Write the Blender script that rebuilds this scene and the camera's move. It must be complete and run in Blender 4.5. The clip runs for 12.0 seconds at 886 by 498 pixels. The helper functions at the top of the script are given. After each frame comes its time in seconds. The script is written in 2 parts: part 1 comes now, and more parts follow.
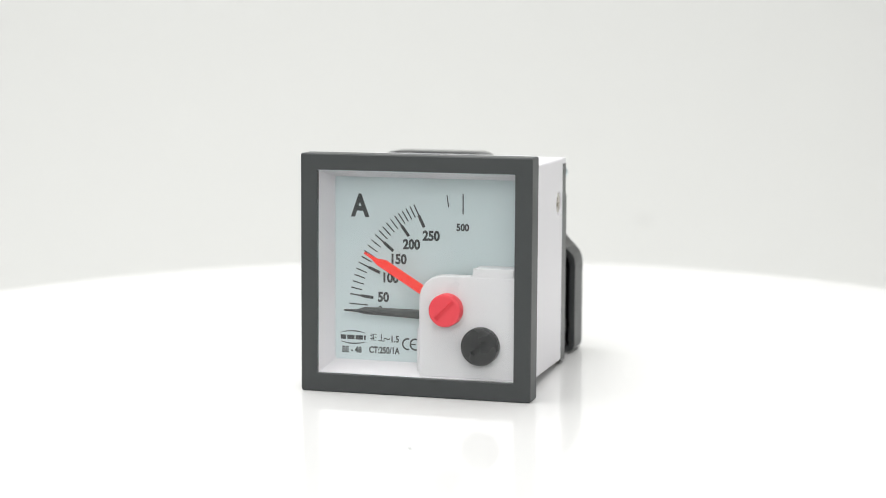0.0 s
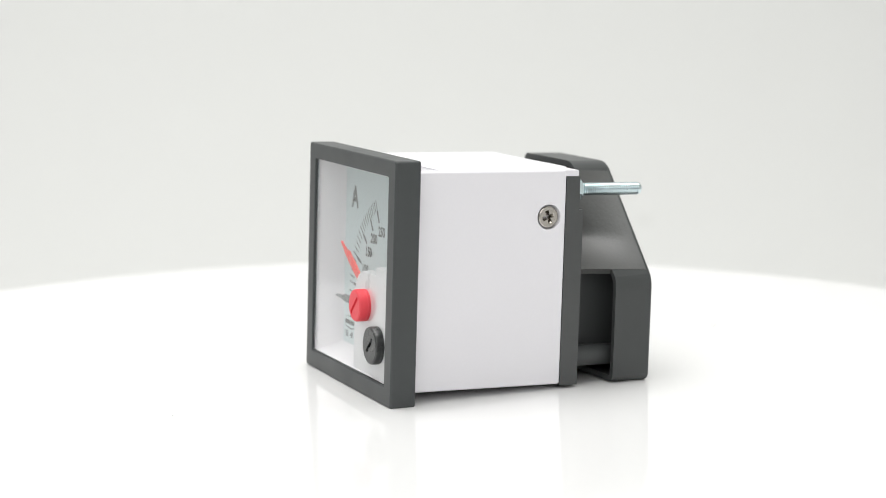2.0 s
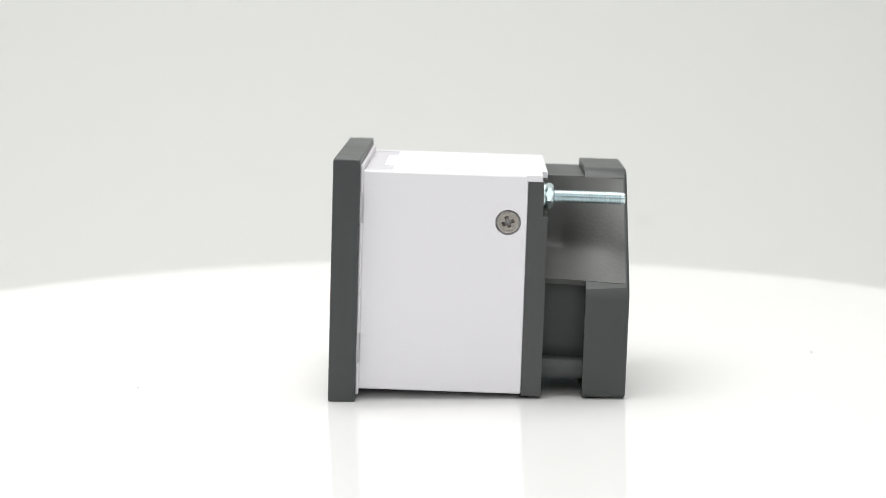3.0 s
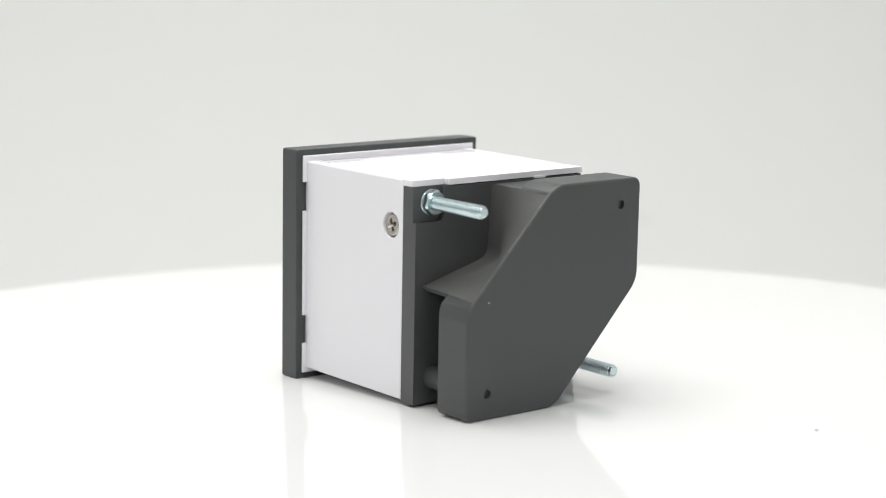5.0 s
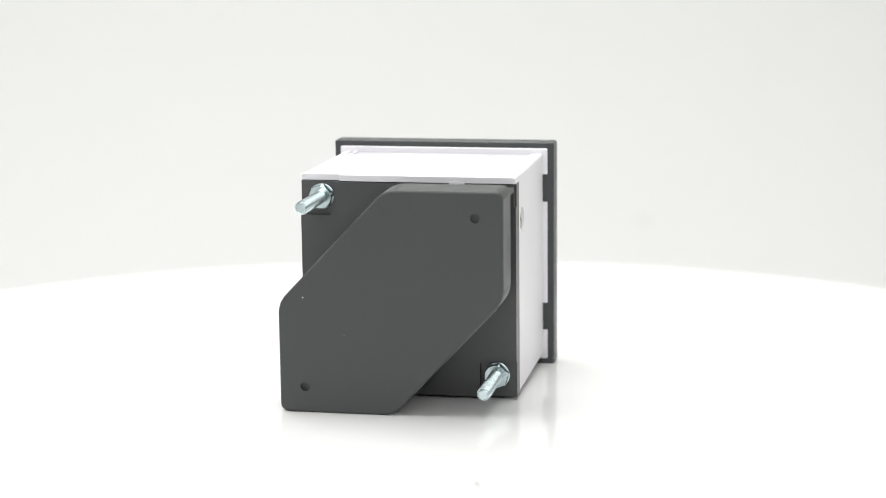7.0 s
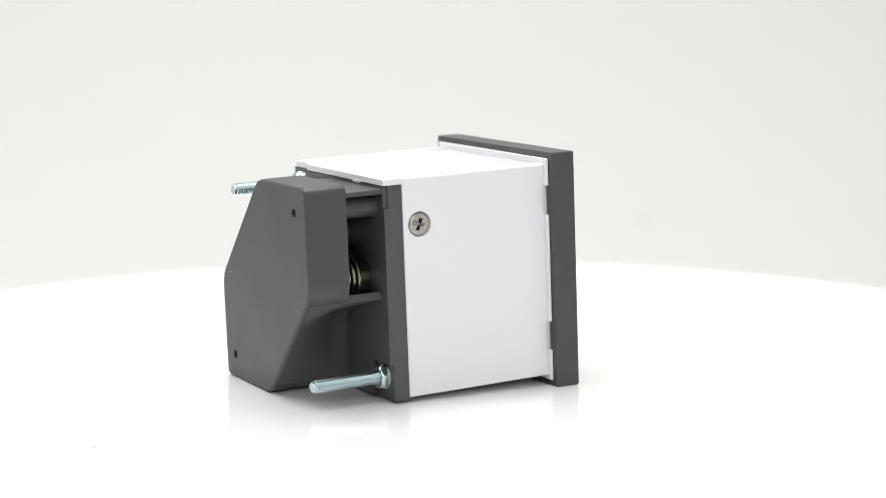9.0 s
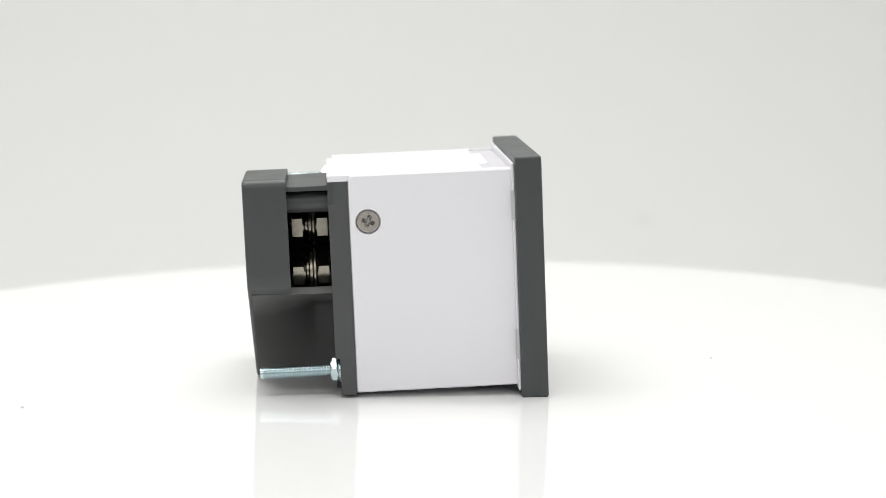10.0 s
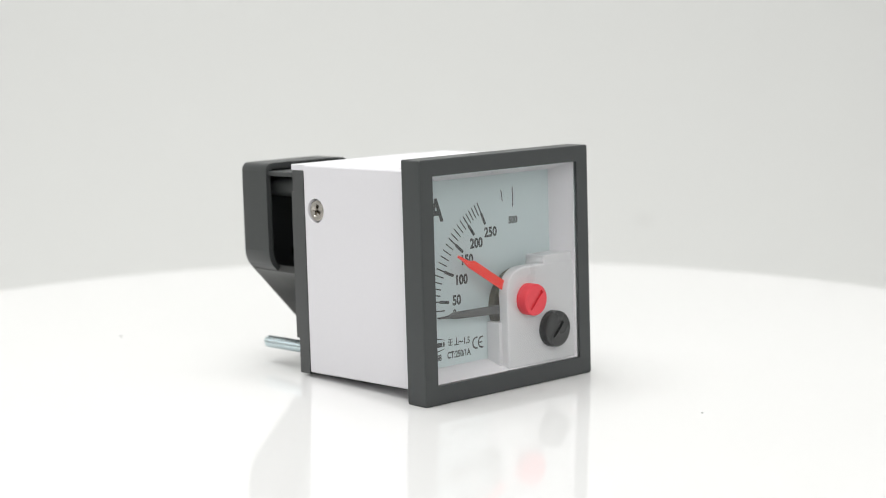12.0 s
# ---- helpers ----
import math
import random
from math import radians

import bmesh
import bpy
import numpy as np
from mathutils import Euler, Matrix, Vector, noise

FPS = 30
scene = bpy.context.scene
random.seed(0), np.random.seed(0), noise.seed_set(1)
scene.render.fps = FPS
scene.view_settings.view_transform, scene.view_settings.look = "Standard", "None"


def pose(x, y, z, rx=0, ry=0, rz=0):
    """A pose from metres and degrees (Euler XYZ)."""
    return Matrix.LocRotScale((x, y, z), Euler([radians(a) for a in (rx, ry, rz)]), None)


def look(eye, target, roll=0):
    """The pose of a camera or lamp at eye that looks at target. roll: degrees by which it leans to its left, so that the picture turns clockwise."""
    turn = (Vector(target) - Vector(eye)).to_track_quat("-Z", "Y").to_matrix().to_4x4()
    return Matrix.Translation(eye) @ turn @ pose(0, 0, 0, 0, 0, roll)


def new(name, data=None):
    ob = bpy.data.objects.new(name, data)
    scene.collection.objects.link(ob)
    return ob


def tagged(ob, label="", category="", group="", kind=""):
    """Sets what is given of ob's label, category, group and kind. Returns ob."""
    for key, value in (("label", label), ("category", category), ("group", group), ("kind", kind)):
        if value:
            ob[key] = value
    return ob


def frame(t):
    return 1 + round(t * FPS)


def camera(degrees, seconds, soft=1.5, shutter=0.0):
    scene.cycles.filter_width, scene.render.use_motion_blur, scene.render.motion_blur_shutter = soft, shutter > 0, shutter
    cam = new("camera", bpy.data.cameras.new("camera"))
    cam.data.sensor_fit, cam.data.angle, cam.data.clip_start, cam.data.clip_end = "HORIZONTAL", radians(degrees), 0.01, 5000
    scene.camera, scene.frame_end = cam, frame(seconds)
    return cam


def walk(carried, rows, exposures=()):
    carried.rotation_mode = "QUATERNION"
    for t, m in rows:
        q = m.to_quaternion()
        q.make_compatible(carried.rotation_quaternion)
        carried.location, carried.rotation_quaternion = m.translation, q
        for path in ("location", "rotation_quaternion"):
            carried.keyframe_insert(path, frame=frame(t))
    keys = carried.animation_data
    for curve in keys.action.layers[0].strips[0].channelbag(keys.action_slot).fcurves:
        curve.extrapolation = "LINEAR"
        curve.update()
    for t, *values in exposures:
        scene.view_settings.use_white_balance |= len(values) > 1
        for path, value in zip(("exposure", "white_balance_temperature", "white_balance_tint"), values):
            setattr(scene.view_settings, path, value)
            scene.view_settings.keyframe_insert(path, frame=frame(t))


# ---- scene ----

# ---- camera: it stands still, the platter turns ----
cam = camera(26.45, 12.0, soft=0.6)
EYE = pose(0, -0.389, 0.0842, 81.608, 0, -0.205) @ pose(0, 0, 0, 0, 0, -0.25)
walk(cam, [(0.0, EYE), (12.0, EYE)],
     [(0.0, 0.05), (1.5, 0.05), (3.0, -0.04), (5.0, -0.05), (5.7, 0.10), (6.5, 0.18), (7.2, 0.16), (8.8, 0.15), (9.5, 0.05), (10.5, -0.11), (12.0, -0.12)])
cam.data.dof.use_dof = True
cam.data.dof.focus_distance = 0.376
cam.data.dof.aperture_fstop = 15.0

# ---- light: a softbox over the set, a second one from the front, unseen white walls added as fill ----
world = bpy.data.worlds.new("studio")
world.use_nodes = True
world.node_tree.nodes["Background"].inputs["Color"].default_value = (0.95, 0.97, 1.0, 1)
world.node_tree.nodes["Background"].inputs["Strength"].default_value = 0.3
scene.world = world


def softbox(name, eye, target, sx, sy, watts, colour):
    lamp = bpy.data.lights.new(name, "AREA")
    lamp.shape, lamp.size, lamp.size_y, lamp.energy, lamp.color = "RECTANGLE", sx, sy, watts, colour
    ob = new(name, lamp)
    ob.matrix_world = look(eye, target)
    return ob


softbox("softbox_top", (-0.09, 0.04, 0.70), (0, 0.02, 0), 0.62, 0.62, 6.1, (1.0, 0.995, 0.985))
softbox("softbox_front", (0.02, -0.85, 0.5), (0, 0, 0.03), 1.5, 0.5, 3.5, (1.0, 0.995, 0.985))


# ---- materials ----
def material(name, base, rough=0.5, metal=0.0, spread=0.06, grain=900.0, bump=0.05, blotch=40.0, spec=0.5, coat=0.0):
    """A surface with slow blotches and fine grain in colour, roughness and relief."""
    m = bpy.data.materials.new(name)
    m.use_nodes = True
    nt = m.node_tree
    b = nt.nodes["Principled BSDF"]
    b.inputs["Metallic"].default_value = metal
    b.inputs["Specular IOR Level"].default_value = spec
    b.inputs["Coat Weight"].default_value = coat
    tc = nt.nodes.new("ShaderNodeTexCoord")
    n1 = nt.nodes.new("ShaderNodeTexNoise")
    n1.inputs["Scale"].default_value, n1.inputs["Detail"].default_value = blotch, 3
    n2 = nt.nodes.new("ShaderNodeTexNoise")
    n2.inputs["Scale"].default_value, n2.inputs["Detail"].default_value = grain, 2
    for n in (n1, n2):
        nt.links.new(tc.outputs["Object"], n.inputs["Vector"])
    add = nt.nodes.new("ShaderNodeMath")
    add.operation = "MULTIPLY_ADD"
    add.inputs[1].default_value = 0.5
    half = nt.nodes.new("ShaderNodeMath")
    half.operation = "MULTIPLY"
    half.inputs[1].default_value = 0.5
    nt.links.new(n1.outputs["Fac"], half.inputs[0])
    nt.links.new(n2.outputs["Fac"], add.inputs[0])
    nt.links.new(half.outputs[0], add.inputs[2])
    ramp = nt.nodes.new("ShaderNodeValToRGB")
    ramp.color_ramp.elements[0].position, ramp.color_ramp.elements[1].position = 0.15, 0.85
    lo = [c * (1 - spread) for c in base]
    hi = [min(1.0, c * (1 + spread)) for c in base]
    ramp.color_ramp.elements[0].color, ramp.color_ramp.elements[1].color = (*lo, 1), (*hi, 1)
    nt.links.new(add.outputs[0], ramp.inputs["Fac"])
    nt.links.new(ramp.outputs["Color"], b.inputs["Base Color"])
    mr = nt.nodes.new("ShaderNodeMapRange")
    mr.inputs["From Min"].default_value, mr.inputs["From Max"].default_value = 0.05, 0.95
    mr.inputs["To Min"].default_value, mr.inputs["To Max"].default_value = rough * 0.75, min(1, rough * 1.25)
    nt.links.new(n1.outputs["Fac"], mr.inputs["Value"])
    nt.links.new(mr.outputs["Result"], b.inputs["Roughness"])
    if bump:
        bp = nt.nodes.new("ShaderNodeBump")
        bp.inputs["Strength"].default_value, bp.inputs["Distance"].default_value = bump, 0.0002
        nt.links.new(n2.outputs["Fac"], bp.inputs["Height"])
        nt.links.new(bp.outputs["Normal"], b.inputs["Normal"])
    return m


def glass_material():
    m = bpy.data.materials.new("clear_acrylic")
    m.use_nodes = True
    b = m.node_tree.nodes["Principled BSDF"]
    b.inputs["Base Color"].default_value = (0.97, 0.985, 0.985, 1)
    b.inputs["Roughness"].default_value = 0.02
    b.inputs["IOR"].default_value = 1.45
    b.inputs["Transmission Weight"].default_value = 1.0
    return m


M_FABRIC = material("white_tent_fabric", (0.625, 0.63, 0.617), 0.9, spread=0.01, grain=600, bump=0.02, blotch=3, spec=0.1)


def stain(m, centre, radius, keep):
    """A faint soft-edged mark at one spot of a surface."""
    nt = m.node_tree
    b = nt.nodes["Principled BSDF"]
    tc = nt.nodes.new("ShaderNodeTexCoord")
    far = nt.nodes.new("ShaderNodeVectorMath")
    far.operation = "DISTANCE"
    far.inputs[1].default_value = centre
    nt.links.new(tc.outputs["Object"], far.inputs[0])
    mr = nt.nodes.new("ShaderNodeMapRange")
    mr.interpolation_type = "SMOOTHSTEP"
    mr.inputs["From Max"].default_value, mr.inputs["To Min"].default_value = radius, keep
    nt.links.new(far.outputs["Value"], mr.inputs["Value"])
    mul = nt.nodes.new("ShaderNodeVectorMath")
    mul.operation = "SCALE"
    nt.links.new(b.inputs["Base Color"].links[0].from_socket, mul.inputs[0])
    nt.links.new(mr.outputs["Result"], mul.inputs["Scale"])
    nt.links.new(mul.outputs["Vector"], b.inputs["Base Color"])


stain(M_FABRIC, (0.0895, 0.4166, -0.0225), 0.0065, 0.95)
# whiter than the sweep so the unseen walls and ceiling throw fill light
M_FILL_CLOTH = material("white_fill_cloth", (0.80, 0.805, 0.80), 0.9, spread=0.02, grain=600, bump=0.02, blotch=3, spec=0.1)
# for the added wall behind the camera: grey to darken reflections in metal and glass
M_DARK_WALL = material("unseen_grey_wall", (0.34, 0.34, 0.35), 0.9, spread=0.04, grain=200, bump=0.02, blotch=2, spec=0.1)
M_PLATTER = material("white_gloss_acrylic", (0.83, 0.83, 0.825), 0.06, spread=0.006, grain=400, bump=0.0, blotch=12, spec=0.45)
M_BASE = material("grey_turntable_base", (0.5, 0.5, 0.5), 0.5)
M_BEZEL = material("black_matt_plastic", (0.050, 0.055, 0.056), 0.42, spread=0.06, grain=2600, bump=0.02, blotch=90)
M_COVER = material("black_moulded_plastic", (0.051, 0.055, 0.055), 0.44, spread=0.05, grain=2200, bump=0.02, blotch=70)
M_PLATE = material("black_back_plastic", (0.066, 0.069, 0.069), 0.36, spread=0.06, grain=2000, bump=0.02, blotch=80)
M_GRAINED = material("grained_black_plastic", (0.082, 0.084, 0.081), 0.5, spread=0.12, grain=1600, bump=0.25, blotch=120, spec=0.6)
M_WHITE = material("white_abs_plastic", (0.80, 0.79, 0.82), 0.38, spread=0.015, grain=1800, bump=0.03, blotch=50)
# the housing's white darkened: shade of the top recess put into the colour
M_RECESS_SHADE = material("shaded_white_plastic", (0.56, 0.55, 0.58), 0.5, spread=0.03, grain=1500, bump=0.03, blotch=60)
M_INNER = material("white_inner_plastic", (0.76, 0.73, 0.75), 0.45, spread=0.02, grain=1500, bump=0.03, blotch=60)
M_PANEL = material("milky_white_plastic", (0.68, 0.67, 0.68), 0.3, spread=0.02, grain=1500, bump=0.03, blotch=90)
M_DIAL = material("pale_blue_grey_dial", (0.565, 0.648, 0.655), 0.55, spread=0.02, grain=2500, bump=0.02, blotch=60)
M_PRINT = material("black_print", (0.045, 0.050, 0.050), 0.5, spread=0.1, grain=3000, bump=0.0)
M_RED = material("red_plastic", (0.80, 0.060, 0.080), 0.4, spread=0.06, grain=1800, bump=0.04, blotch=120)
M_SIGNAL = material("red_orange_pointer_paint", (0.95, 0.036, 0.022), 0.45, spread=0.05, grain=2000, bump=0.02, blotch=150)
M_KNOB = material("black_knob_plastic", (0.036, 0.038, 0.038), 0.28, spread=0.12, grain=2400, bump=0.10, blotch=140)
M_NEEDLE = material("black_pointer_paint", (0.055, 0.058, 0.057), 0.4, spread=0.1, grain=2400, bump=0.03)
M_ZINC = material("blue_zinc_steel", (0.60, 0.70, 0.72), 0.25, metal=1.0, spread=0.14, grain=1500, bump=0.06, blotch=250)
M_NICKEL = material("nickel_screw", (0.50, 0.47, 0.43), 0.24, metal=1.0, spread=0.18, grain=1500, bump=0.10, blotch=300)
# nickel with the dark of the cover's inside put into its colour
M_TERMINAL = material("shade_darkened_nickel", (0.27, 0.25, 0.21), 0.2, metal=1.0, spread=0.2, grain=1500, bump=0.08, blotch=300)
M_BRONZE = material("dark_olive_bronze", (0.085, 0.078, 0.055), 0.42, spread=0.2, grain=900, bump=0.04, blotch=300)
M_BRASS = material("dull_brass", (0.38, 0.35, 0.29), 0.3, metal=1.0, spread=0.15, grain=1200, bump=0.05, blotch=200)
M_GLASS = glass_material()

# ---- shapes; the meter's own measure is millimetres: x along its front, y to its back, z up ----
AX, AY = 1.242, -21.076  # the platter's axis in the meter's plan


def part(name, bm, mat, parent=None, label="", mm=True, smooth=0.6):
    """Link a bmesh as one mesh object under a thing or a part."""
    if mm:
        for v in bm.verts:
            v.co = ((v.co.x + AX) / 1000, (v.co.y + AY) / 1000, v.co.z / 1000)
    bmesh.ops.recalc_face_normals(bm, faces=bm.faces)
    for f in bm.faces:
        axial = max(abs(c) for c in f.normal) > 0.9999
        f.smooth = bool(smooth) and not (len(f.verts) > 4 or abs(f.normal.y) > 0.9999 or axial and f.calc_area() > 6e-7)
    soft = [f.smooth for f in bm.faces]
    me = bpy.data.meshes.new(name)
    bm.to_mesh(me)
    bm.free()
    me.materials.append(mat)
    if smooth:
        me.set_sharp_from_angle(angle=smooth)
        me.polygons.foreach_set("use_smooth", soft)
    ob = new(name, me)
    ob.parent = parent
    if label:
        tagged(ob, label)
    return ob


def box(x0, x1, y0, y1, z0, z1, bevel=0.0, seg=2, bm=None):
    b = bmesh.new()
    bmesh.ops.create_cube(b, size=1)
    for v in b.verts:
        v.co = ((x0 + x1) / 2 + v.co.x * (x1 - x0), (y0 + y1) / 2 + v.co.y * (y1 - y0), (z0 + z1) / 2 + v.co.z * (z1 - z0))
    if bevel:
        bmesh.ops.bevel(b, geom=b.edges[:], offset=bevel, segments=seg, affect="EDGES", profile=0.5)
    return join(bm, b) if bm else b


def join(bm, other):
    me = bpy.data.meshes.new("joined")
    other.to_mesh(me)
    other.free()
    bm.from_mesh(me)
    bpy.data.meshes.remove(me)
    return bm


def rounded(points, radii, seg=6):
    """A closed plan outline with rounded corners."""
    out, n = [], len(points)
    for i, p in enumerate(points):
        p = Vector(p)
        a, c = (Vector(points[i - 1]) - p).normalized(), (Vector(points[(i + 1) % n]) - p).normalized()
        r = radii[i] if isinstance(radii, (list, tuple)) else radii
        if r <= 0:
            out.append(p)
            continue
        half = math.acos(max(-1, min(1, a.dot(c)))) / 2
        mid = p + (a + c).normalized() * (r / math.sin(half))
        s, e = p + a * (r / math.tan(half)) - mid, p + c * (r / math.tan(half)) - mid
        turn = math.atan2(s.x * e.y - s.y * e.x, s.dot(e))
        for k in range(seg + 1):
            w = turn * k / seg
            out.append(mid + Vector((s.x * math.cos(w) - s.y * math.sin(w), s.x * math.sin(w) + s.y * math.cos(w))))
    return out


def inset(loop, d):
    """The outline moved inwards by d."""
    n = len(loop)
    area = sum(loop[i - 1].x * loop[i].y - loop[i].x * loop[i - 1].y for i in range(n))
    sign = 1 if area > 0 else -1
    out = []
    for i in range(n):
        u, v = (loop[i] - loop[i - 1]).normalized(), (loop[(i + 1) % n] - loop[i]).normalized()
        nu, nv = Vector((-u.y, u.x)) * sign, Vector((-v.y, v.x)) * sign
        m = (nu + nv)
        m = m / max(0.3, m.dot(nu))
        out.append(loop[i] + m * d)
    return out


def loft(rings, cap0=True, cap1=True, closed=False):
    """Skin loops of (x, z) at given y: rings of (loop, y)."""
    bm = bmesh.new()
    rows = [[bm.verts.new((p[0], y, p[1])) for p in loop] for loop, y in rings]
    pairs = list(zip(rows, rows[1:])) + ([(rows[-1], rows[0])] if closed else [])
    for a, b in pairs:
        for i in range(len(a)):
            bm.faces.new((a[i - 1], a[i], b[i], b[i - 1]))
    if cap0 and not closed:
        bm.faces.new(rows[0])
    if cap1 and not closed:
        bm.faces.new(rows[-1])
    return bm


def prism(outline, y0, y1, bevel=0.0):
    loop = [Vector(p) for p in outline]
    if bevel:
        return loft([(inset(loop, bevel), y0), (inset(loop, bevel * 0.3), y0 + bevel * 0.3), (loop, y0 + bevel),
                     (loop, y1 - bevel), (inset(loop, bevel * 0.3), y1 - bevel * 0.3), (inset(loop, bevel), y1)])
    return loft([(loop, y0), (loop, y1)])


def lathe(profile, x, z, seg=24):
    """Turn a profile of (y, radius) round an axis along y at x, z."""
    rings = []
    for y, r in profile:
        rings.append(([Vector((x + r * math.cos(2 * math.pi * k / seg), z + r * math.sin(2 * math.pi * k / seg))) for k in range(seg)], y))
    return loft(rings)


def lathe_x(profile, y, z, seg=24):
    """The same round an axis along x."""
    bm = lathe([(p, r) for p, r in profile], 0, 0, seg)
    for v in bm.verts:
        a, b, c = v.co
        v.co = (b, y + a, z + c)
    return bm


def cut(bm, cutters):
    """Take the cutters out of a closed shape."""
    me = bpy.data.meshes.new("blank")
    bmesh.ops.recalc_face_normals(bm, faces=bm.faces)
    bm.to_mesh(me)
    bm.free()
    blank, tools = new("blank", me), []
    for c in cutters:
        bmesh.ops.recalc_face_normals(c, faces=c.faces)
        cm = bpy.data.meshes.new("tool")
        c.to_mesh(cm)
        c.free()
        tool = new("tool", cm)
        tools.append(tool)
        mod = blank.modifiers.new("cut", "BOOLEAN")
        mod.operation, mod.solver, mod.object = "DIFFERENCE", "EXACT", tool
    got = bpy.data.meshes.new_from_object(blank.evaluated_get(bpy.context.evaluated_depsgraph_get()))
    out = bmesh.new()
    out.from_mesh(got)
    for o in (blank, *tools):
        bpy.data.objects.remove(o)
    bpy.data.meshes.remove(got)
    return out


def text(name, words, x, y, z, height, wide=1.0, bold=0.0, mat=None, parent=None):
    """Printed words centred at x, z on a plane at y, facing the front; height is that of a capital."""
    cu = bpy.data.curves.new(name, "FONT")
    cu.body, cu.align_x, cu.align_y = words, "LEFT", "BOTTOM_BASELINE"
    cu.size, cu.offset, cu.resolution_u = 1.0, bold, 4
    ob = new(name, cu)
    me = bpy.data.meshes.new_from_object(ob.evaluated_get(bpy.context.evaluated_depsgraph_get()))
    bpy.data.objects.remove(ob)
    bm = bmesh.new()
    bm.from_mesh(me)
    bpy.data.meshes.remove(me)
    xs, ys = [v.co.x for v in bm.verts], [v.co.y for v in bm.verts]
    w, t = max(xs) - min(xs), max(ys) - min(ys)
    k = height / t
    for v in bm.verts:
        a, b = (v.co.x - min(xs) - w / 2) * k * wide, (v.co.y - min(ys) - t / 2) * k
        v.co = (x + a, y, z + b)
    for v in bm.verts:
        v.co += Vector((-0.14, 0, -0.1))
    return part(name, bm, mat, parent, smooth=0)


# ---- the set: tent, table top, turntable ----
def tent():
    """A sweep of white cloth: floor, curve and back wall in one sheet, with side walls, ceiling and front added unseen
    to shape the light.
    """
    prof = [(-1.0, -0.056), (0.30, -0.056)]
    for k in range(1, 13):
        a = math.pi / 2 * k / 12
        prof.append((0.30 + 0.22 * math.sin(a), -0.056 + 0.22 * (1 - math.cos(a))))
    prof += [(0.52, 0.6), (0.52, 1.0)]
    bm = bmesh.new()
    front = [[bm.verts.new((sx, y, z)) for y, z in prof] for sx in (-0.8, 0.8)]
    back = [[bm.verts.new((sx, y + (0.012 if z > 0.1 else 0.006), z - 0.012)) for y, z in prof] for sx in (-0.8, 0.8)]
    n = len(prof)
    for i in range(n - 1):
        bm.faces.new((front[0][i], front[1][i], front[1][i + 1], front[0][i + 1]))
        bm.faces.new((back[0][i], back[0][i + 1], back[1][i + 1], back[1][i]))
        for s in (0, 1):
            bm.faces.new((front[s][i], front[s][i + 1], back[s][i + 1], back[s][i]))
    for i in (0, n - 1):
        bm.faces.new((front[0][i], front[1][i], back[1][i], back[0][i]))
    tagged(part("backdrop", bm, M_FABRIC, mm=False), "seamless off-white cloth sweep behind the turntable", "backdrop", kind="structure")
    for nm, b in (("wall_west", (-0.815, -0.80, -1.0, 0.53, -0.07, 1.0)), ("wall_east", (0.80, 0.815, -1.0, 0.53, -0.07, 1.0)),
                  ("wall_south", (-0.815, 0.815, -1.015, -1.0, -0.07, 1.0))):
        front = nm == "wall_south"
        tagged(part(nm, box(*b), M_DARK_WALL if front else M_FILL_CLOTH, mm=False, smooth=0),
               "unseen grey wall added behind the camera to darken reflections" if front else "unseen white cloth wall added as side fill", "wall", kind="structure")
    tagged(part("ceiling", box(-0.815, 0.815, -1.015, 0.535, 1.0, 1.015), M_FILL_CLOTH, mm=False, smooth=0), "unseen white cloth ceiling added as fill", "ceiling", kind="structure")


tent()

turntable = tagged(new("turntable"), "round glossy white motorised display turntable", "turntable")
turntable.location = (0, 0, -0.055)


def lathe_z(profile, seg=128):
    bm = bmesh.new()
    rows = [[bm.verts.new((r * math.cos(2 * math.pi * k / seg), r * math.sin(2 * math.pi * k / seg), z)) for k in range(seg)] for r, z in profile]
    for a, b in zip(rows, rows[1:]):
        for i in range(seg):
            bm.faces.new((a[i - 1], a[i], b[i], b[i - 1]))
    bm.faces.new(rows[0])
    bm.faces.new(rows[-1])
    return bm


part("base", lathe_z([(0.10, 0.0), (0.105, 0.004), (0.105, 0.036), (0.10, 0.04)], 64), M_BASE, turntable, "grey turntable base", mm=False)
platter = part("platter", lathe_z([(0.155, 0.0), (0.160, 0.001), (0.163, 0.004), (0.1638, 0.008), (0.163, 0.012), (0.161, 0.0145), (0.159, 0.015)]),
               M_PLATTER, turntable, "glossy white round platter", mm=False)
platter.location = (0, 0, 0.04)
for sx, sy, r in ((-0.0235, 0.0827, 0.00035), (0.0126, -0.0609, 0.00022)):
    bm = bmesh.new()
    bmesh.ops.create_icosphere(bm, subdivisions=2, radius=r)
    for v in bm.verts:
        v.co = (v.co.x * 1.5 + sx, v.co.y + sy, 0.0151 + v.co.z * 0.5)
    part("dust_speck", bm, M_BASE, platter, "tiny grey speck of dust", mm=False)

# ---- the meter ----
meter = tagged(new("panel_meter"), "square analogue ammeter, black bezel and white body, on the turntable", "panel meter")


def square(x, z0, z1, r=0.5, seg=3):
    return rounded([(-x, z0), (x, z0), (x, z1), (-x, z1)], r, seg)


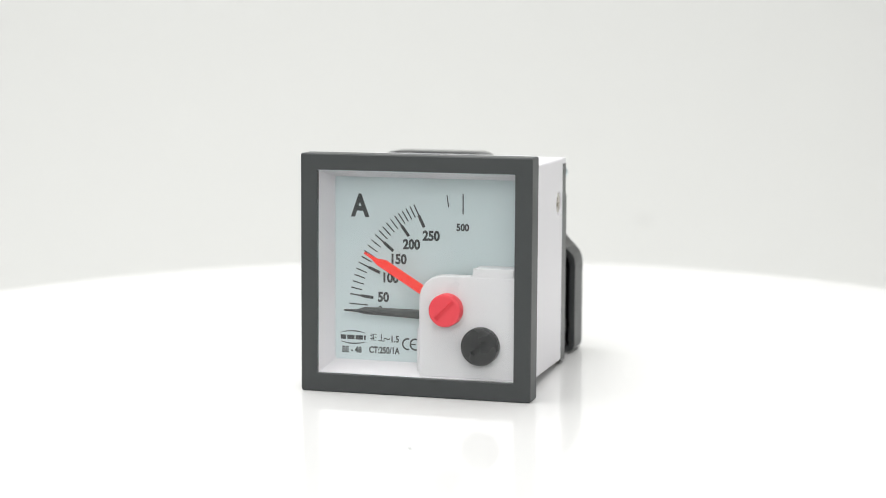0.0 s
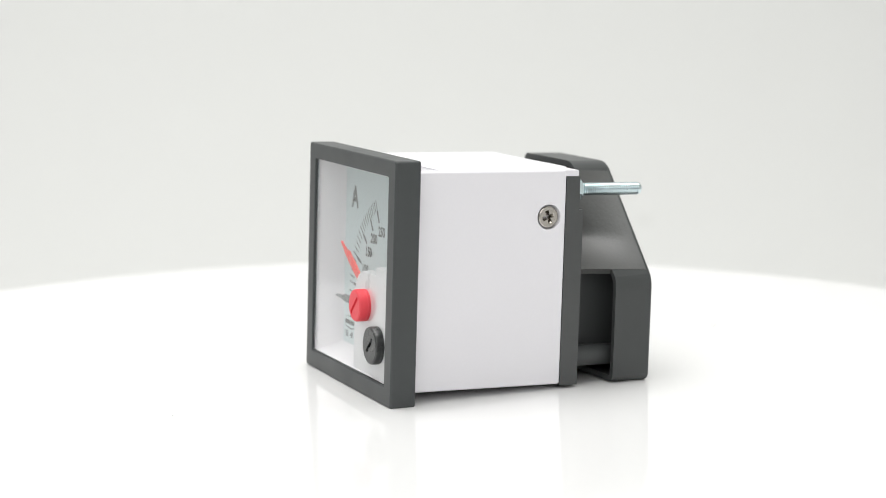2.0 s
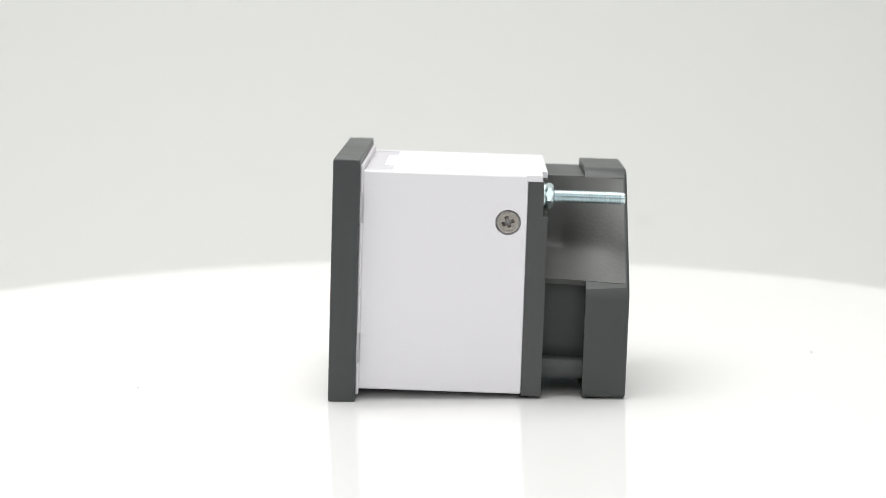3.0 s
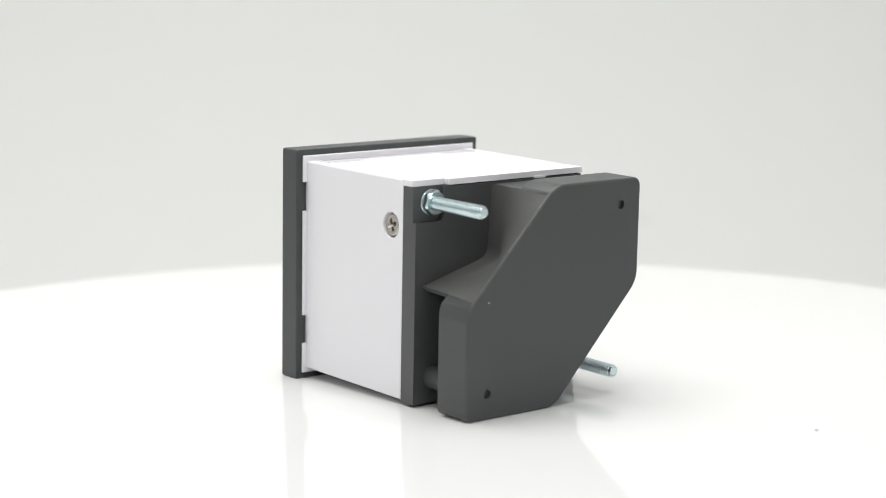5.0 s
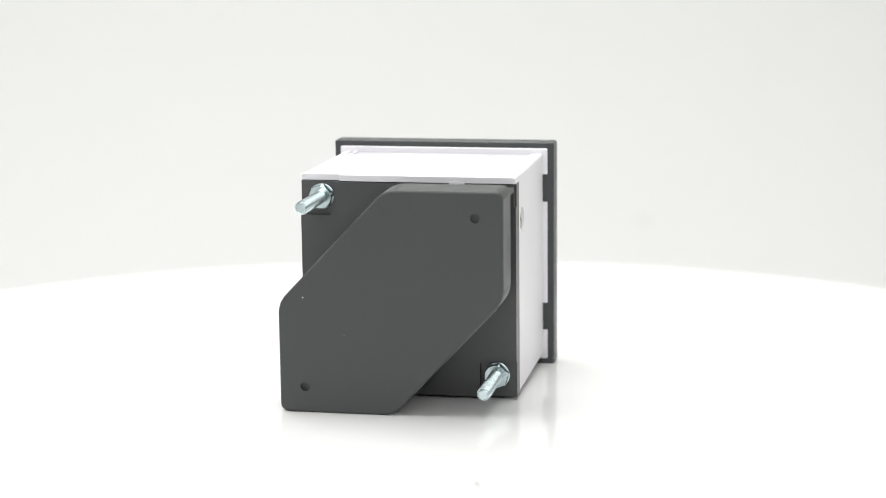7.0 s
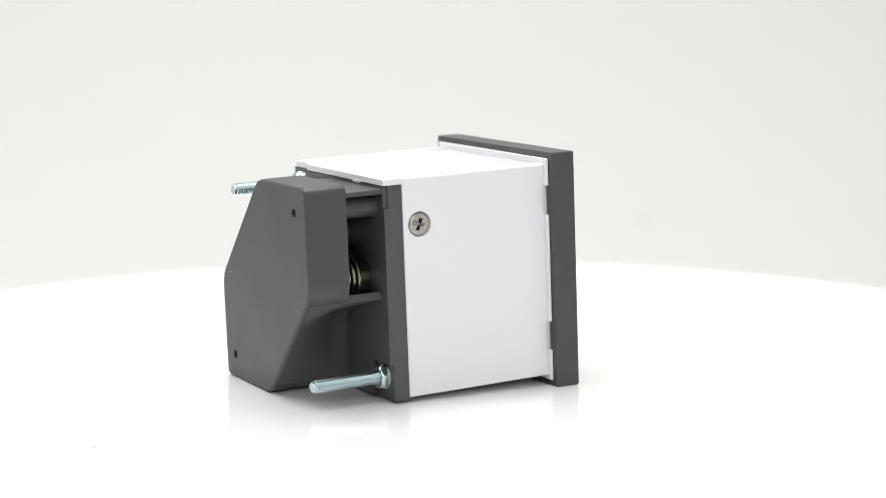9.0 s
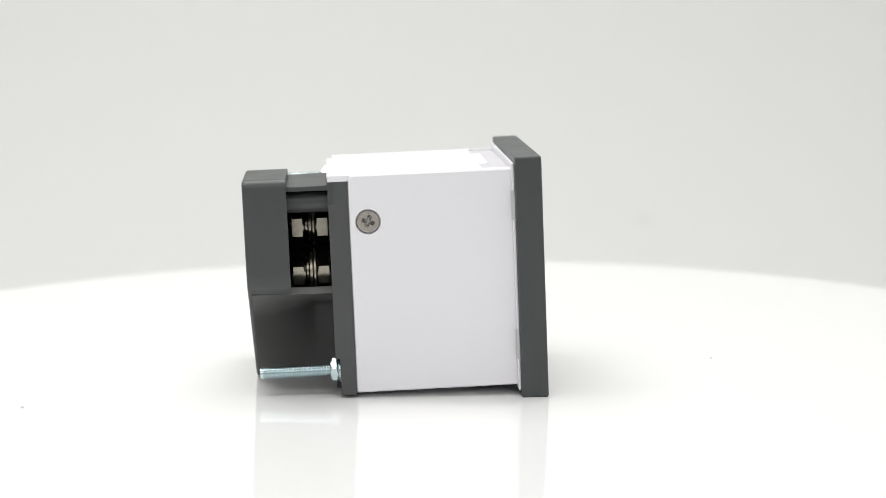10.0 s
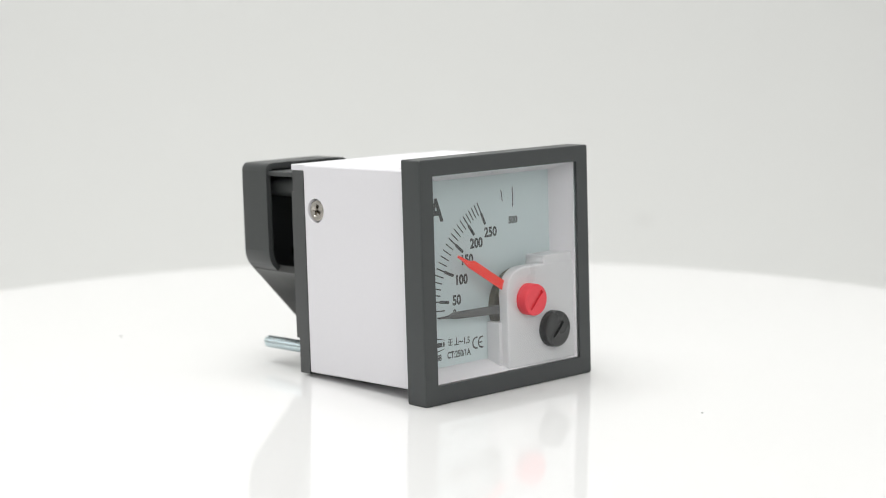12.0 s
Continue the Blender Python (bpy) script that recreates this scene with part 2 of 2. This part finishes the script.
def bezel():
    def ring(i, r=0.5):
        return square(23.9 - i, 1.08 * i - 0.3, 47.96 - i * 0.95, r)
    bm = loft([(ring(0, 0.4), 0.4), (ring(0.08, 0.4), 0.12), (ring(0.28, 0.4), 0.0), (ring(3.36, 0.25), 0.0), (ring(3.46, 0.25), 0.1),
               (ring(3.46, 0.25), 2.9), (ring(2.3, 0.3), 2.9), (ring(2.3, 0.3), 5.29), (ring(0.12, 0.4), 5.29), (ring(0, 0.4), 5.14)], closed=True)
    seam = box(-9.6, -9.45, -1.0, 6.0, 47.8, 49.0)
    part("bezel", cut(bm, [seam]), M_BEZEL, meter, "square matt black plastic bezel")


bezel()


def screw(side):
    """A countersunk cross-head screw in the housing's side."""
    x = side * 21.4 + 0.03
    bm = lathe_x([(x - side * 1.2, 1.9), (x - side * 0.5, 2.05), (x - side * 0.12, 2.15), (x, 1.95)], 34.4, 36.3, 28)
    w, e, n = 0.34, 0.46, 1.3
    plus = [(w, w), (n, e), (n + 0.12, 0), (n, -e), (w, -w), (e, -n), (0, -n - 0.12), (-e, -n), (-w, -w), (-n, -e), (-n - 0.12, 0), (-n, e), (-w, w), (-e, n), (0, n + 0.12), (e, n)]
    plus = [Vector(p) for p in plus]
    tool = loft([([p * 0.3 for p in plus], -1.7), ([p * 0.8 for p in plus], -0.25), (plus, 0.05), (plus, 0.5)])
    turn = Matrix.Rotation(radians(20), 4, "X")
    for v in tool.verts:
        a, b, c = v.co
        v.co = turn @ Vector((x + side * b, a, c)) + Vector((0, 34.4, 36.3))
    arms = [tool]
    return cut(bm, arms)


def housing():
    bm = box(-21.6, 21.65, 5.65, 38.15, 2.05, 45.68, 0.45, 3)
    wells = [lathe_x([(s * 20.0, 2.45), (s * 21.25, 2.45), (s * 22.0, 2.7)], 34.4, 36.3, 28) for s in (-1, 1)]
    wells.append(box(-19.2, 18.7, 5.0, 11.4, 45.25, 47))
    wells.append(box(19.2, 20.2, 5.0, 11.4, 45.25, 47))
    wells.append(box(-20, 20, 3, 30, 4, 44))
    ob = part("housing", cut(bm, wells), M_WHITE, meter, "glossy white plastic box housing")
    # floor coloured darker than the housing to stand for the recess shade
    part("recess_floor", box(-19.15, 18.65, 5.9, 11.35, 45.0, 45.42), M_RECESS_SHADE, ob, "white floor of the recess in the top, its shade put into the colour")
    part("tongue", box(-10.2, 10.3, 9.3, 11.6, 45.1, 45.67, 0.1, 1), M_WHITE, ob, "white tongue of the top cover")
    flange = box(-22.55, 22.55, 5.3, 5.85, 1.1, 46.75, 0.15, 1)
    notches = [box(min(s * 21.5, s * 24), max(s * 21.5, s * 24), 4, 8, z, z + 6.0) for s in (-1, 1) for z in (7.4, 35.3)]
    notches.append(box(-20, 20, 3, 9, 4, 44))
    part("flange", cut(flange, notches), M_WHITE, ob, "white collar behind the bezel")
    # the top runs on past the box as a lip over the back
    lip = rounded([(-21.55, 37.5), (21.6, 37.5), (21.6, 40.9), (13.65, 40.9), (13.65, 42.1), (-21.55, 42.1)], 0.15, 1)
    bm = bmesh.new()
    lo, hi = [[bm.verts.new((p.x, p.y, z)) for p in lip] for z in (44.5, 45.65)]
    for i in range(len(lip)):
        bm.faces.new((lo[i - 1], lo[i], hi[i], hi[i - 1]))
    bm.faces.new(lo)
    bm.faces.new(hi)
    part("lip", bm, M_WHITE, ob, "white top edge over the back plate")
    part("catch", box(-11.5, -8.4, 41.2, 42.2, 44.15, 44.75, 0.08, 1), M_WHITE, ob, "small white catch under the lip")
    for s in (-1, 1):
        part("side_screw", screw(s), M_NICKEL, ob, "nickel cross-head screw")


housing()


def tray():
    def ring(x, z0, z1):
        return square(x, z0, z1, 0.3, 2)
    bm = loft([(ring(20.40, 3.45, 44.62), 1.25), (ring(18.85, 5.45, 42.95), 7.05), (ring(18.85, 5.45, 42.95), 7.7), (ring(21.0, 2.9, 45.2), 7.7), (ring(21.0, 2.9, 45.2), 3.0), (ring(20.55, 3.3, 44.8), 1.25)], closed=True)
    part("inner_frame", bm, M_INNER, meter, "white sloping inner frame round the dial")


tray()
pane = part("window_pane", box(-20.42, 20.42, 0.6, 1.2, 3.48, 44.65, 0.1, 1), M_GLASS, meter, "clear flat plastic window")
pane.visible_shadow = False

DIAL_Y = 7.0


def dial():
    ob = part("dial_plate", box(-19.0, 19.0, DIAL_Y, DIAL_Y + 0.5, 5.3, 43.1), M_DIAL, meter, "pale blue-grey printed dial")
    cx, cz, y = 8.25, 15.86, DIAL_Y - 0.03

    def tick(a, r0, r1, w):
        c, s = math.cos(radians(a)), math.sin(radians(a))
        bm = box(r0, r1, y - 0.02, y, -w / 2, w / 2)
        for v in bm.verts:
            u, h = v.co.x, v.co.z
            v.co = (cx + u * c - h * s, v.co.y, cz + u * s + h * c)
        part("scale_mark", bm, M_PRINT, ob, smooth=0)

    major = (172.6, 156.4, 140.3, 126.7, 115.5)
    for i, a in enumerate(major):
        tick(a, 21.6, 24.1, 0.27)
        tick(a, 19.1, 21.7, 0.62)
        if i:
            for k in range(1, 5):
                tick(major[i - 1] + (a - major[i - 1]) * k / 5, 21.65, 24.1, 0.25)
    tick(177.4, 20.2, 24.1, 0.25)
    tick(98.3, 21.65, 24.15, 0.22)
    tick(90.3, 20.1, 24.15, 0.24)
    for words, x, z, h in (("250", 1.65, 31.5, 2.05), ("200", -2.47, 29.63, 2.05), ("150", -5.09, 26.54, 2.05), ("100", -6.8, 22.67, 2.05),
                           ("50", -8.39, 18.66, 2.05), ("0", -9.1, 16.1, 1.5), ("500", 8.24, 33.4, 1.5)):
        text("numeral", words, x, y, z, h * 1.04, 0.88, 0.042, M_PRINT, ob)
    text("unit_letter", "A", -13.4, y, 37.25, 4.75, 0.82, 0.034, M_PRINT, ob)
    text("lettering", "1.5", -5.87, y, 10.1, 1.4, 0.84, 0.03, M_PRINT, ob)
    text("lettering", "~", -7.64, y, 10.05, 0.45, 1.0, 0.012, M_PRINT, ob)
    text("lettering", "BE - 48", -15.14, y, 7.55, 1.35, 0.82, 0.034, M_PRINT, ob)
    text("lettering", "CT:250/1A", -8.16, y, 7.7, 1.45, 0.77, 0.034, M_PRINT, ob)
    # upright mark, coil mark
    part("upright_mark", box(-9.06, -8.88, y - 0.02, y, 9.5, 10.95, bm=box(-9.7, -8.25, y - 0.02, y, 9.42, 9.6)), M_PRINT, ob, smooth=0)
    bm = bmesh.new()
    for z in (9.6, 10.2, 10.8):
        box(-11.2, -10.0, y - 0.02, y, z - 0.07, z + 0.07, bm=bm)
    for z in (9.9, 10.5):
        box(-10.75, -10.6, y - 0.02, y, z - 0.35, z + 0.35, bm=bm)
        box(-11.3, -10.75, y - 0.02, y, z - 0.06, z + 0.06, bm=bm)
    part("iron_mark", bm, M_PRINT, ob, smooth=0)
    # conformity mark: two open rings, the second with a middle bar
    for mx, bar in ((-3.35, False), (-1.75, True)):
        bm = bmesh.new()
        arc = [radians(70 + 220 * k / 20) for k in range(21)]
        verts = [[bm.verts.new((mx + r * 0.95 * math.cos(a), y, 9.1 + r * math.sin(a))) for a in arc] for r in (1.27, 0.92)]
        for i in range(20):
            bm.faces.new((verts[0][i], verts[0][i + 1], verts[1][i + 1], verts[1][i]))
        if bar:
            box(mx - 1.1, mx + 0.1, y - 0.02, y, 8.97, 9.23, bm=bm)
        part("conformity_mark", bm, M_PRINT, ob, smooth=0)
    # maker's mark: four plain blocks between two bows
    bm = bmesh.new()
    for x0, x1 in ((-17.7, -16.5), (-16.3, -14.7), (-14.5, -12.9), (-12.7, -12.3)):
        box(x0, x1, y - 0.02, y, 9.55, 10.45, bm=bm)
    for s in (-1, 1):
        rows = []
        for k in range(17):
            u = -1 + k / 8
            mid = 10.0 + s * (0.85 + 0.45 * (1 - u * u))
            th = 0.03 + 0.10 * (1 - u * u)
            rows.append((bm.verts.new((-15.0 + 2.8 * u, y, mid - th)), bm.verts.new((-15.0 + 2.8 * u, y, mid + th))))
        for a, b in zip(rows, rows[1:]):
            bm.faces.new((a[0], b[0], b[1], a[1]))
    part("maker_mark", bm, M_PRINT, ob, "black mark of four plain blocks between two bows", smooth=0)
    return ob


dial()


def pointers():
    bm = prism([(-16.1, 15.85), (-13.3, 15.62), (-11.7, 15.3), (2.0, 14.75), (2.0, 16.62), (-11.7, 16.72), (-13.3, 16.18), (-16.1, 16.1)], 3.9, 5.0, 0.28)
    part("black_pointer", bm, M_NEEDLE, meter, "black tapered needle near zero")
    bm = prism([(-11.5, 27.75), (-9.9, 26.7), (-8.7, 25.5), (2.55, 18.65), (3.65, 20.25), (-6.85, 26.6), (-8.55, 26.8), (-9.65, 27.3), (-11.3, 28.15)], 3.1, 3.5, 0.08)
    part("red_pointer", bm, M_SIGNAL, meter, "bright red set pointer")
    disc = part("movement", lathe([(5.5, 7.4), (5.7, 7.6), (6.95, 7.6)], 7.9, 15.8, 48), M_BRONZE, meter, "dark olive round movement behind the panel")
    part("screw", lathe([(5.6, 0.5), (5.3, 0.5), (5.15, 0.3)], 2.1, 18.5, 14), M_BRASS, disc, "tiny brass screw")


pointers()


def knob_panel():
    plate = rounded([(0.55, 3.55), (20.35, 3.55), (20.35, 24.2), (0.55, 24.2)], [0.6, 0.6, 0.6, 5.0], 8)
    ob = part("knob_panel", prism(plate, 1.7, 4.2, 0.35), M_PANEL, meter, "milky white plastic panel that carries both knobs")
    part("lower_block", box(-0.3, 6.0, 3.4, 6.95, 4.2, 13.1, 0.2, 2), M_PANEL, ob)
    block = box(11.3, 19.9, 1.75, 6.95, 22.0, 25.8, 0.15, 2)
    for v in block.verts:
        if v.co.x < 13:
            v.co.x += 0.22 * max(0.0, v.co.z - 24.0)
    part("upper_block", block, M_PANEL, ob)

    def knob(name, x, z, r, mat, label, half, f):
        bm = lathe([(1.8, r), (f + 0.45, r), (f + 0.15, r - 0.12), (f, r - 0.45)], x, z, 48)
        slot = box(-half, half, -3.0, f + 0.4, -0.42, 0.42)
        turn = Matrix.Rotation(radians(-45), 4, "Y")
        for v in slot.verts:
            v.co = turn @ v.co + Vector((x, 0, z))
        part(name, cut(bm, [slot]), mat, meter, label)

    knob("red_knob", 6.5, 17.4, 3.28, M_RED, "round red plastic adjusting knob with a slot", 2.45, -1.1)
    knob("black_knob", 13.5, 10.4, 3.82, M_KNOB, "round black plastic adjusting knob with a slot", 2.0, -0.45)


knob_panel()


def back():
    ob = part("back_plate", box(-21.6, 21.6, 38.15, 41.2, 1.75, 44.4), M_PLATE, meter, "black plastic back plate")
    step = rounded([(-21.6, 9.1), (-14.3, 9.1), (-14.3, 1.75), (21.6, 1.75), (21.6, 37.6), (14.7, 37.6), (14.7, 44.3), (-21.2, 44.3), (-21.2, 40.0), (-21.6, 40.0)],
                   [0.1, 0.8, 0.1, 0.1, 0.1, 1.6, 0.1, 0.1, 0.05, 0.05], 4)
    part("raised_step", prism(step, 41.2, 42.1), M_PLATE, ob)
    return ob


back()


def scoop(flip, grow=0.0):
    """The hollow under a cut corner of the cover: rows of (points, y). An upright leg and a ledge at the back plate run out into the straight cut."""
    def run(a, b, c, n=14):
        pts = [Vector(a).lerp(Vector(b), k / n) for k in range(n)] + [Vector(b).lerp(Vector(c), k / n) for k in range(n + 1)]
        for _ in range(3):
            pts = [pts[0]] + [(pts[k - 1] + pts[k] * 2 + pts[k + 1]) / 4 for k in range(1, len(pts) - 1)] + [pts[-1]]
        return pts
    low, high = run((2.7, 43.9), (3.6, 29.6), (19.7, 25.2)), run((2.5, 43.55), (14.6, 30.95), (20.5, 24.78))
    rows = []
    for y in (42.0, 44.0, 45.4, 46.4, 48.0, 50.2, 52.5, 55.0, 56.8, 58.0):
        u = max(0.0, (y - 45.9) / 12.1) if y > 46.5 else max(0.0, (y - 45.0) / 40)
        pts = [p.lerp(q, u) - Vector((grow, grow)) for p, q in zip(low, high)]
        rows.append(([Vector((0.3 - p.x, 47.35 - p.y)) for p in pts] if flip else pts, y))
    return rows


def terminal_cover():
    corner = [(-21.85, 45.5), (-21.85, 24.6), (-0.4, 1.75), (22.0, 1.75), (22.0, 23.2), (0.7, 45.5)]
    rad = [1.6, 5.5, 5.5, 1.6, 5.5, 5.5]
    loop = rounded(corner, rad, 8)
    shell = loft([(inset(loop, 1.2), 50.2), (loop, 50.2), (loop, 58.25), (inset(loop, 0.08), 58.52), (inset(loop, 0.22), 58.7), (inset(loop, 0.5), 58.8)], cap0=False)
    # the inner face of the cap
    inner = loft([(inset(loop, 1.2), 50.2), (inset(loop, 1.2), 57.5)], cap0=False)
    join(shell, inner)
    bmesh.ops.remove_doubles(shell, verts=shell.verts, dist=0.001)
    tools = [lathe([(58.0, 0.9), (62.0, 0.9)], x, z, 20) for x, z in ((-16.55, 40.4), (16.95, 6.87))]
    for flip in (False, True):
        rows = scoop(flip, 0.06)
        far = [Vector((26, 19)), Vector((26, 52)), Vector((-2, 52))]
        far = [Vector((0.3 - p.x, 47.35 - p.y)) for p in far] if flip else far
        tools.append(loft([([*pts, *far], y) for pts, y in rows]))
    ob = part("terminal_cover", cut(shell, tools), M_COVER, meter, "black plastic terminal cover with two cut corners")
    # hollow walls from the back plate out to the cut corners
    for flip in (False, True):
        outer, back_side = scoop(flip), scoop(flip, 1.2)
        part("slant_wall", loft([([*a, *b[::-1]], y) for (a, y), (b, _) in zip(outer, back_side)]), M_GRAINED, ob, "coarse-grained black hollow under the cut corner", smooth=0.9)
    part("top_wall", box(-21.3, 2.2, 42.05, 50.6, 42.9, 43.9, 0.15, 1), M_COVER, ob)
    part("inner_wall", box(12.9, 14.0, 42.1, 57.5, 4.8, 26.5), M_COVER, ob, "black partition beside the terminals")
    for x, z in ((-16.55, 40.4), (16.95, 6.87)):
        part("post", lathe([(42.0, 2.3), (57.6, 2.1)], x, z, 24), M_COVER, ob)


terminal_cover()


def cover_dust():
    """Two tiny pale specks that cling to the cover."""
    cover = bpy.data.objects["terminal_cover"]
    for x, z, r in ((17.0, 24.4, 0.13), (8.9, 17.2, 0.05)):
        bm = bmesh.new()
        bmesh.ops.create_icosphere(bm, subdivisions=1, radius=r)
        for v in bm.verts:
            v.co += Vector((x, 58.82, z))
        part("dust_speck", bm, M_WHITE, cover, "tiny pale speck of dust")


cover_dust()


def hexagon(x, z, af, y0, y1, turn=0.0, chamfer=0.35):
    """A hexagon nut or head, its corners turned off at both faces."""
    def ring(cap):
        out = []
        for k in range(48):
            a = radians(7.5 * k)
            r = af / 2 / math.cos((a + math.pi / 6) % (math.pi / 3) - math.pi / 6)
            r = min(r, cap)
            out.append(Vector((x + r * math.cos(a + radians(turn)), z + r * math.sin(a + radians(turn)))))
        return out
    full, face = af / math.sqrt(3), af / 2 * 0.985
    return loft([(ring(face), y0), (ring(full - 0.08), y0 + chamfer), (ring(full), y0 + chamfer + 0.05), (ring(full), y1 - chamfer - 0.05), (ring(full - 0.08), y1 - chamfer), (ring(face), y1)])


def stud(x, z):
    prof, y = [(40.4, 1.1)], 40.4
    while y < 56.6:
        prof += [(y + 0.12, 1.32), (y + 0.22, 1.32), (y + 0.36, 1.07)]
        y += 0.5
    prof += [(y + 0.08, 1.12), (57.25, 1.05), (57.38, 0.86), (57.3, 0.8)]
    ob = part("mounting_stud", lathe(prof, x, z, 24), M_ZINC, meter, "zinc-plated threaded stud")
    part("nut", hexagon(x, z, 4.5, 41.55, 43.15, 14), M_ZINC, ob, "zinc-plated hexagon nut")
    part("washer", lathe([(41.2, 2.45), (41.22, 2.55), (41.48, 2.55), (41.53, 2.45)], x, z, 32), M_ZINC, ob, "zinc-plated washer")


stud(17.4, 41.35)
stud(-17.6, 6.2)


def terminal(x, z, turn):
    ob = part("terminal", lathe([(42.0, 1.9), (52.2, 1.9), (52.7, 1.6)], x, z, 24), M_TERMINAL, meter, "nickel-plated terminal bolt inside the cover")
    part("nut", hexagon(x, z, 6.4, 42.12, 45.0, turn), M_TERMINAL, ob, "nickel-plated hexagon nut")
    part("washer", lathe([(45.1, 4.0), (45.2, 4.25), (45.5, 4.25), (45.6, 4.1)], x, z, 32), M_BRASS, ob, "dull brass washer")
    part("spring_washer", lathe([(45.75, 3.3), (45.85, 3.5), (46.3, 3.5), (46.4, 3.3)], x, z, 32), M_BRASS, ob, "split spring washer")
    part("collar", lathe([(46.5, 2.7), (46.6, 2.9), (47.0, 2.9), (47.1, 2.7)], x, z, 28), M_TERMINAL, ob)
    part("head", hexagon(x, z, 6.4, 47.25, 50.1, turn), M_TERMINAL, ob, "nickel-plated hexagon head")


terminal(-12.0, 25.9, 12)
terminal(-3.5, 34.0, 4)


# ---- what moves: the platter turns at an even pace and the meter with it ----
def motions():
    rows_platter, rows_meter = [], []
    for k in range(25):
        t = k * 0.5
        a = -16.186 - 25.046 * t
        rows_platter.append((t, pose(0, 0, 0.04, 0, 0, a)))
        rows_meter.append((t, pose(0, 0, -0.00042, -2.05, 0, a)))
    walk(platter, rows_platter)
    walk(meter, rows_meter)


motions()
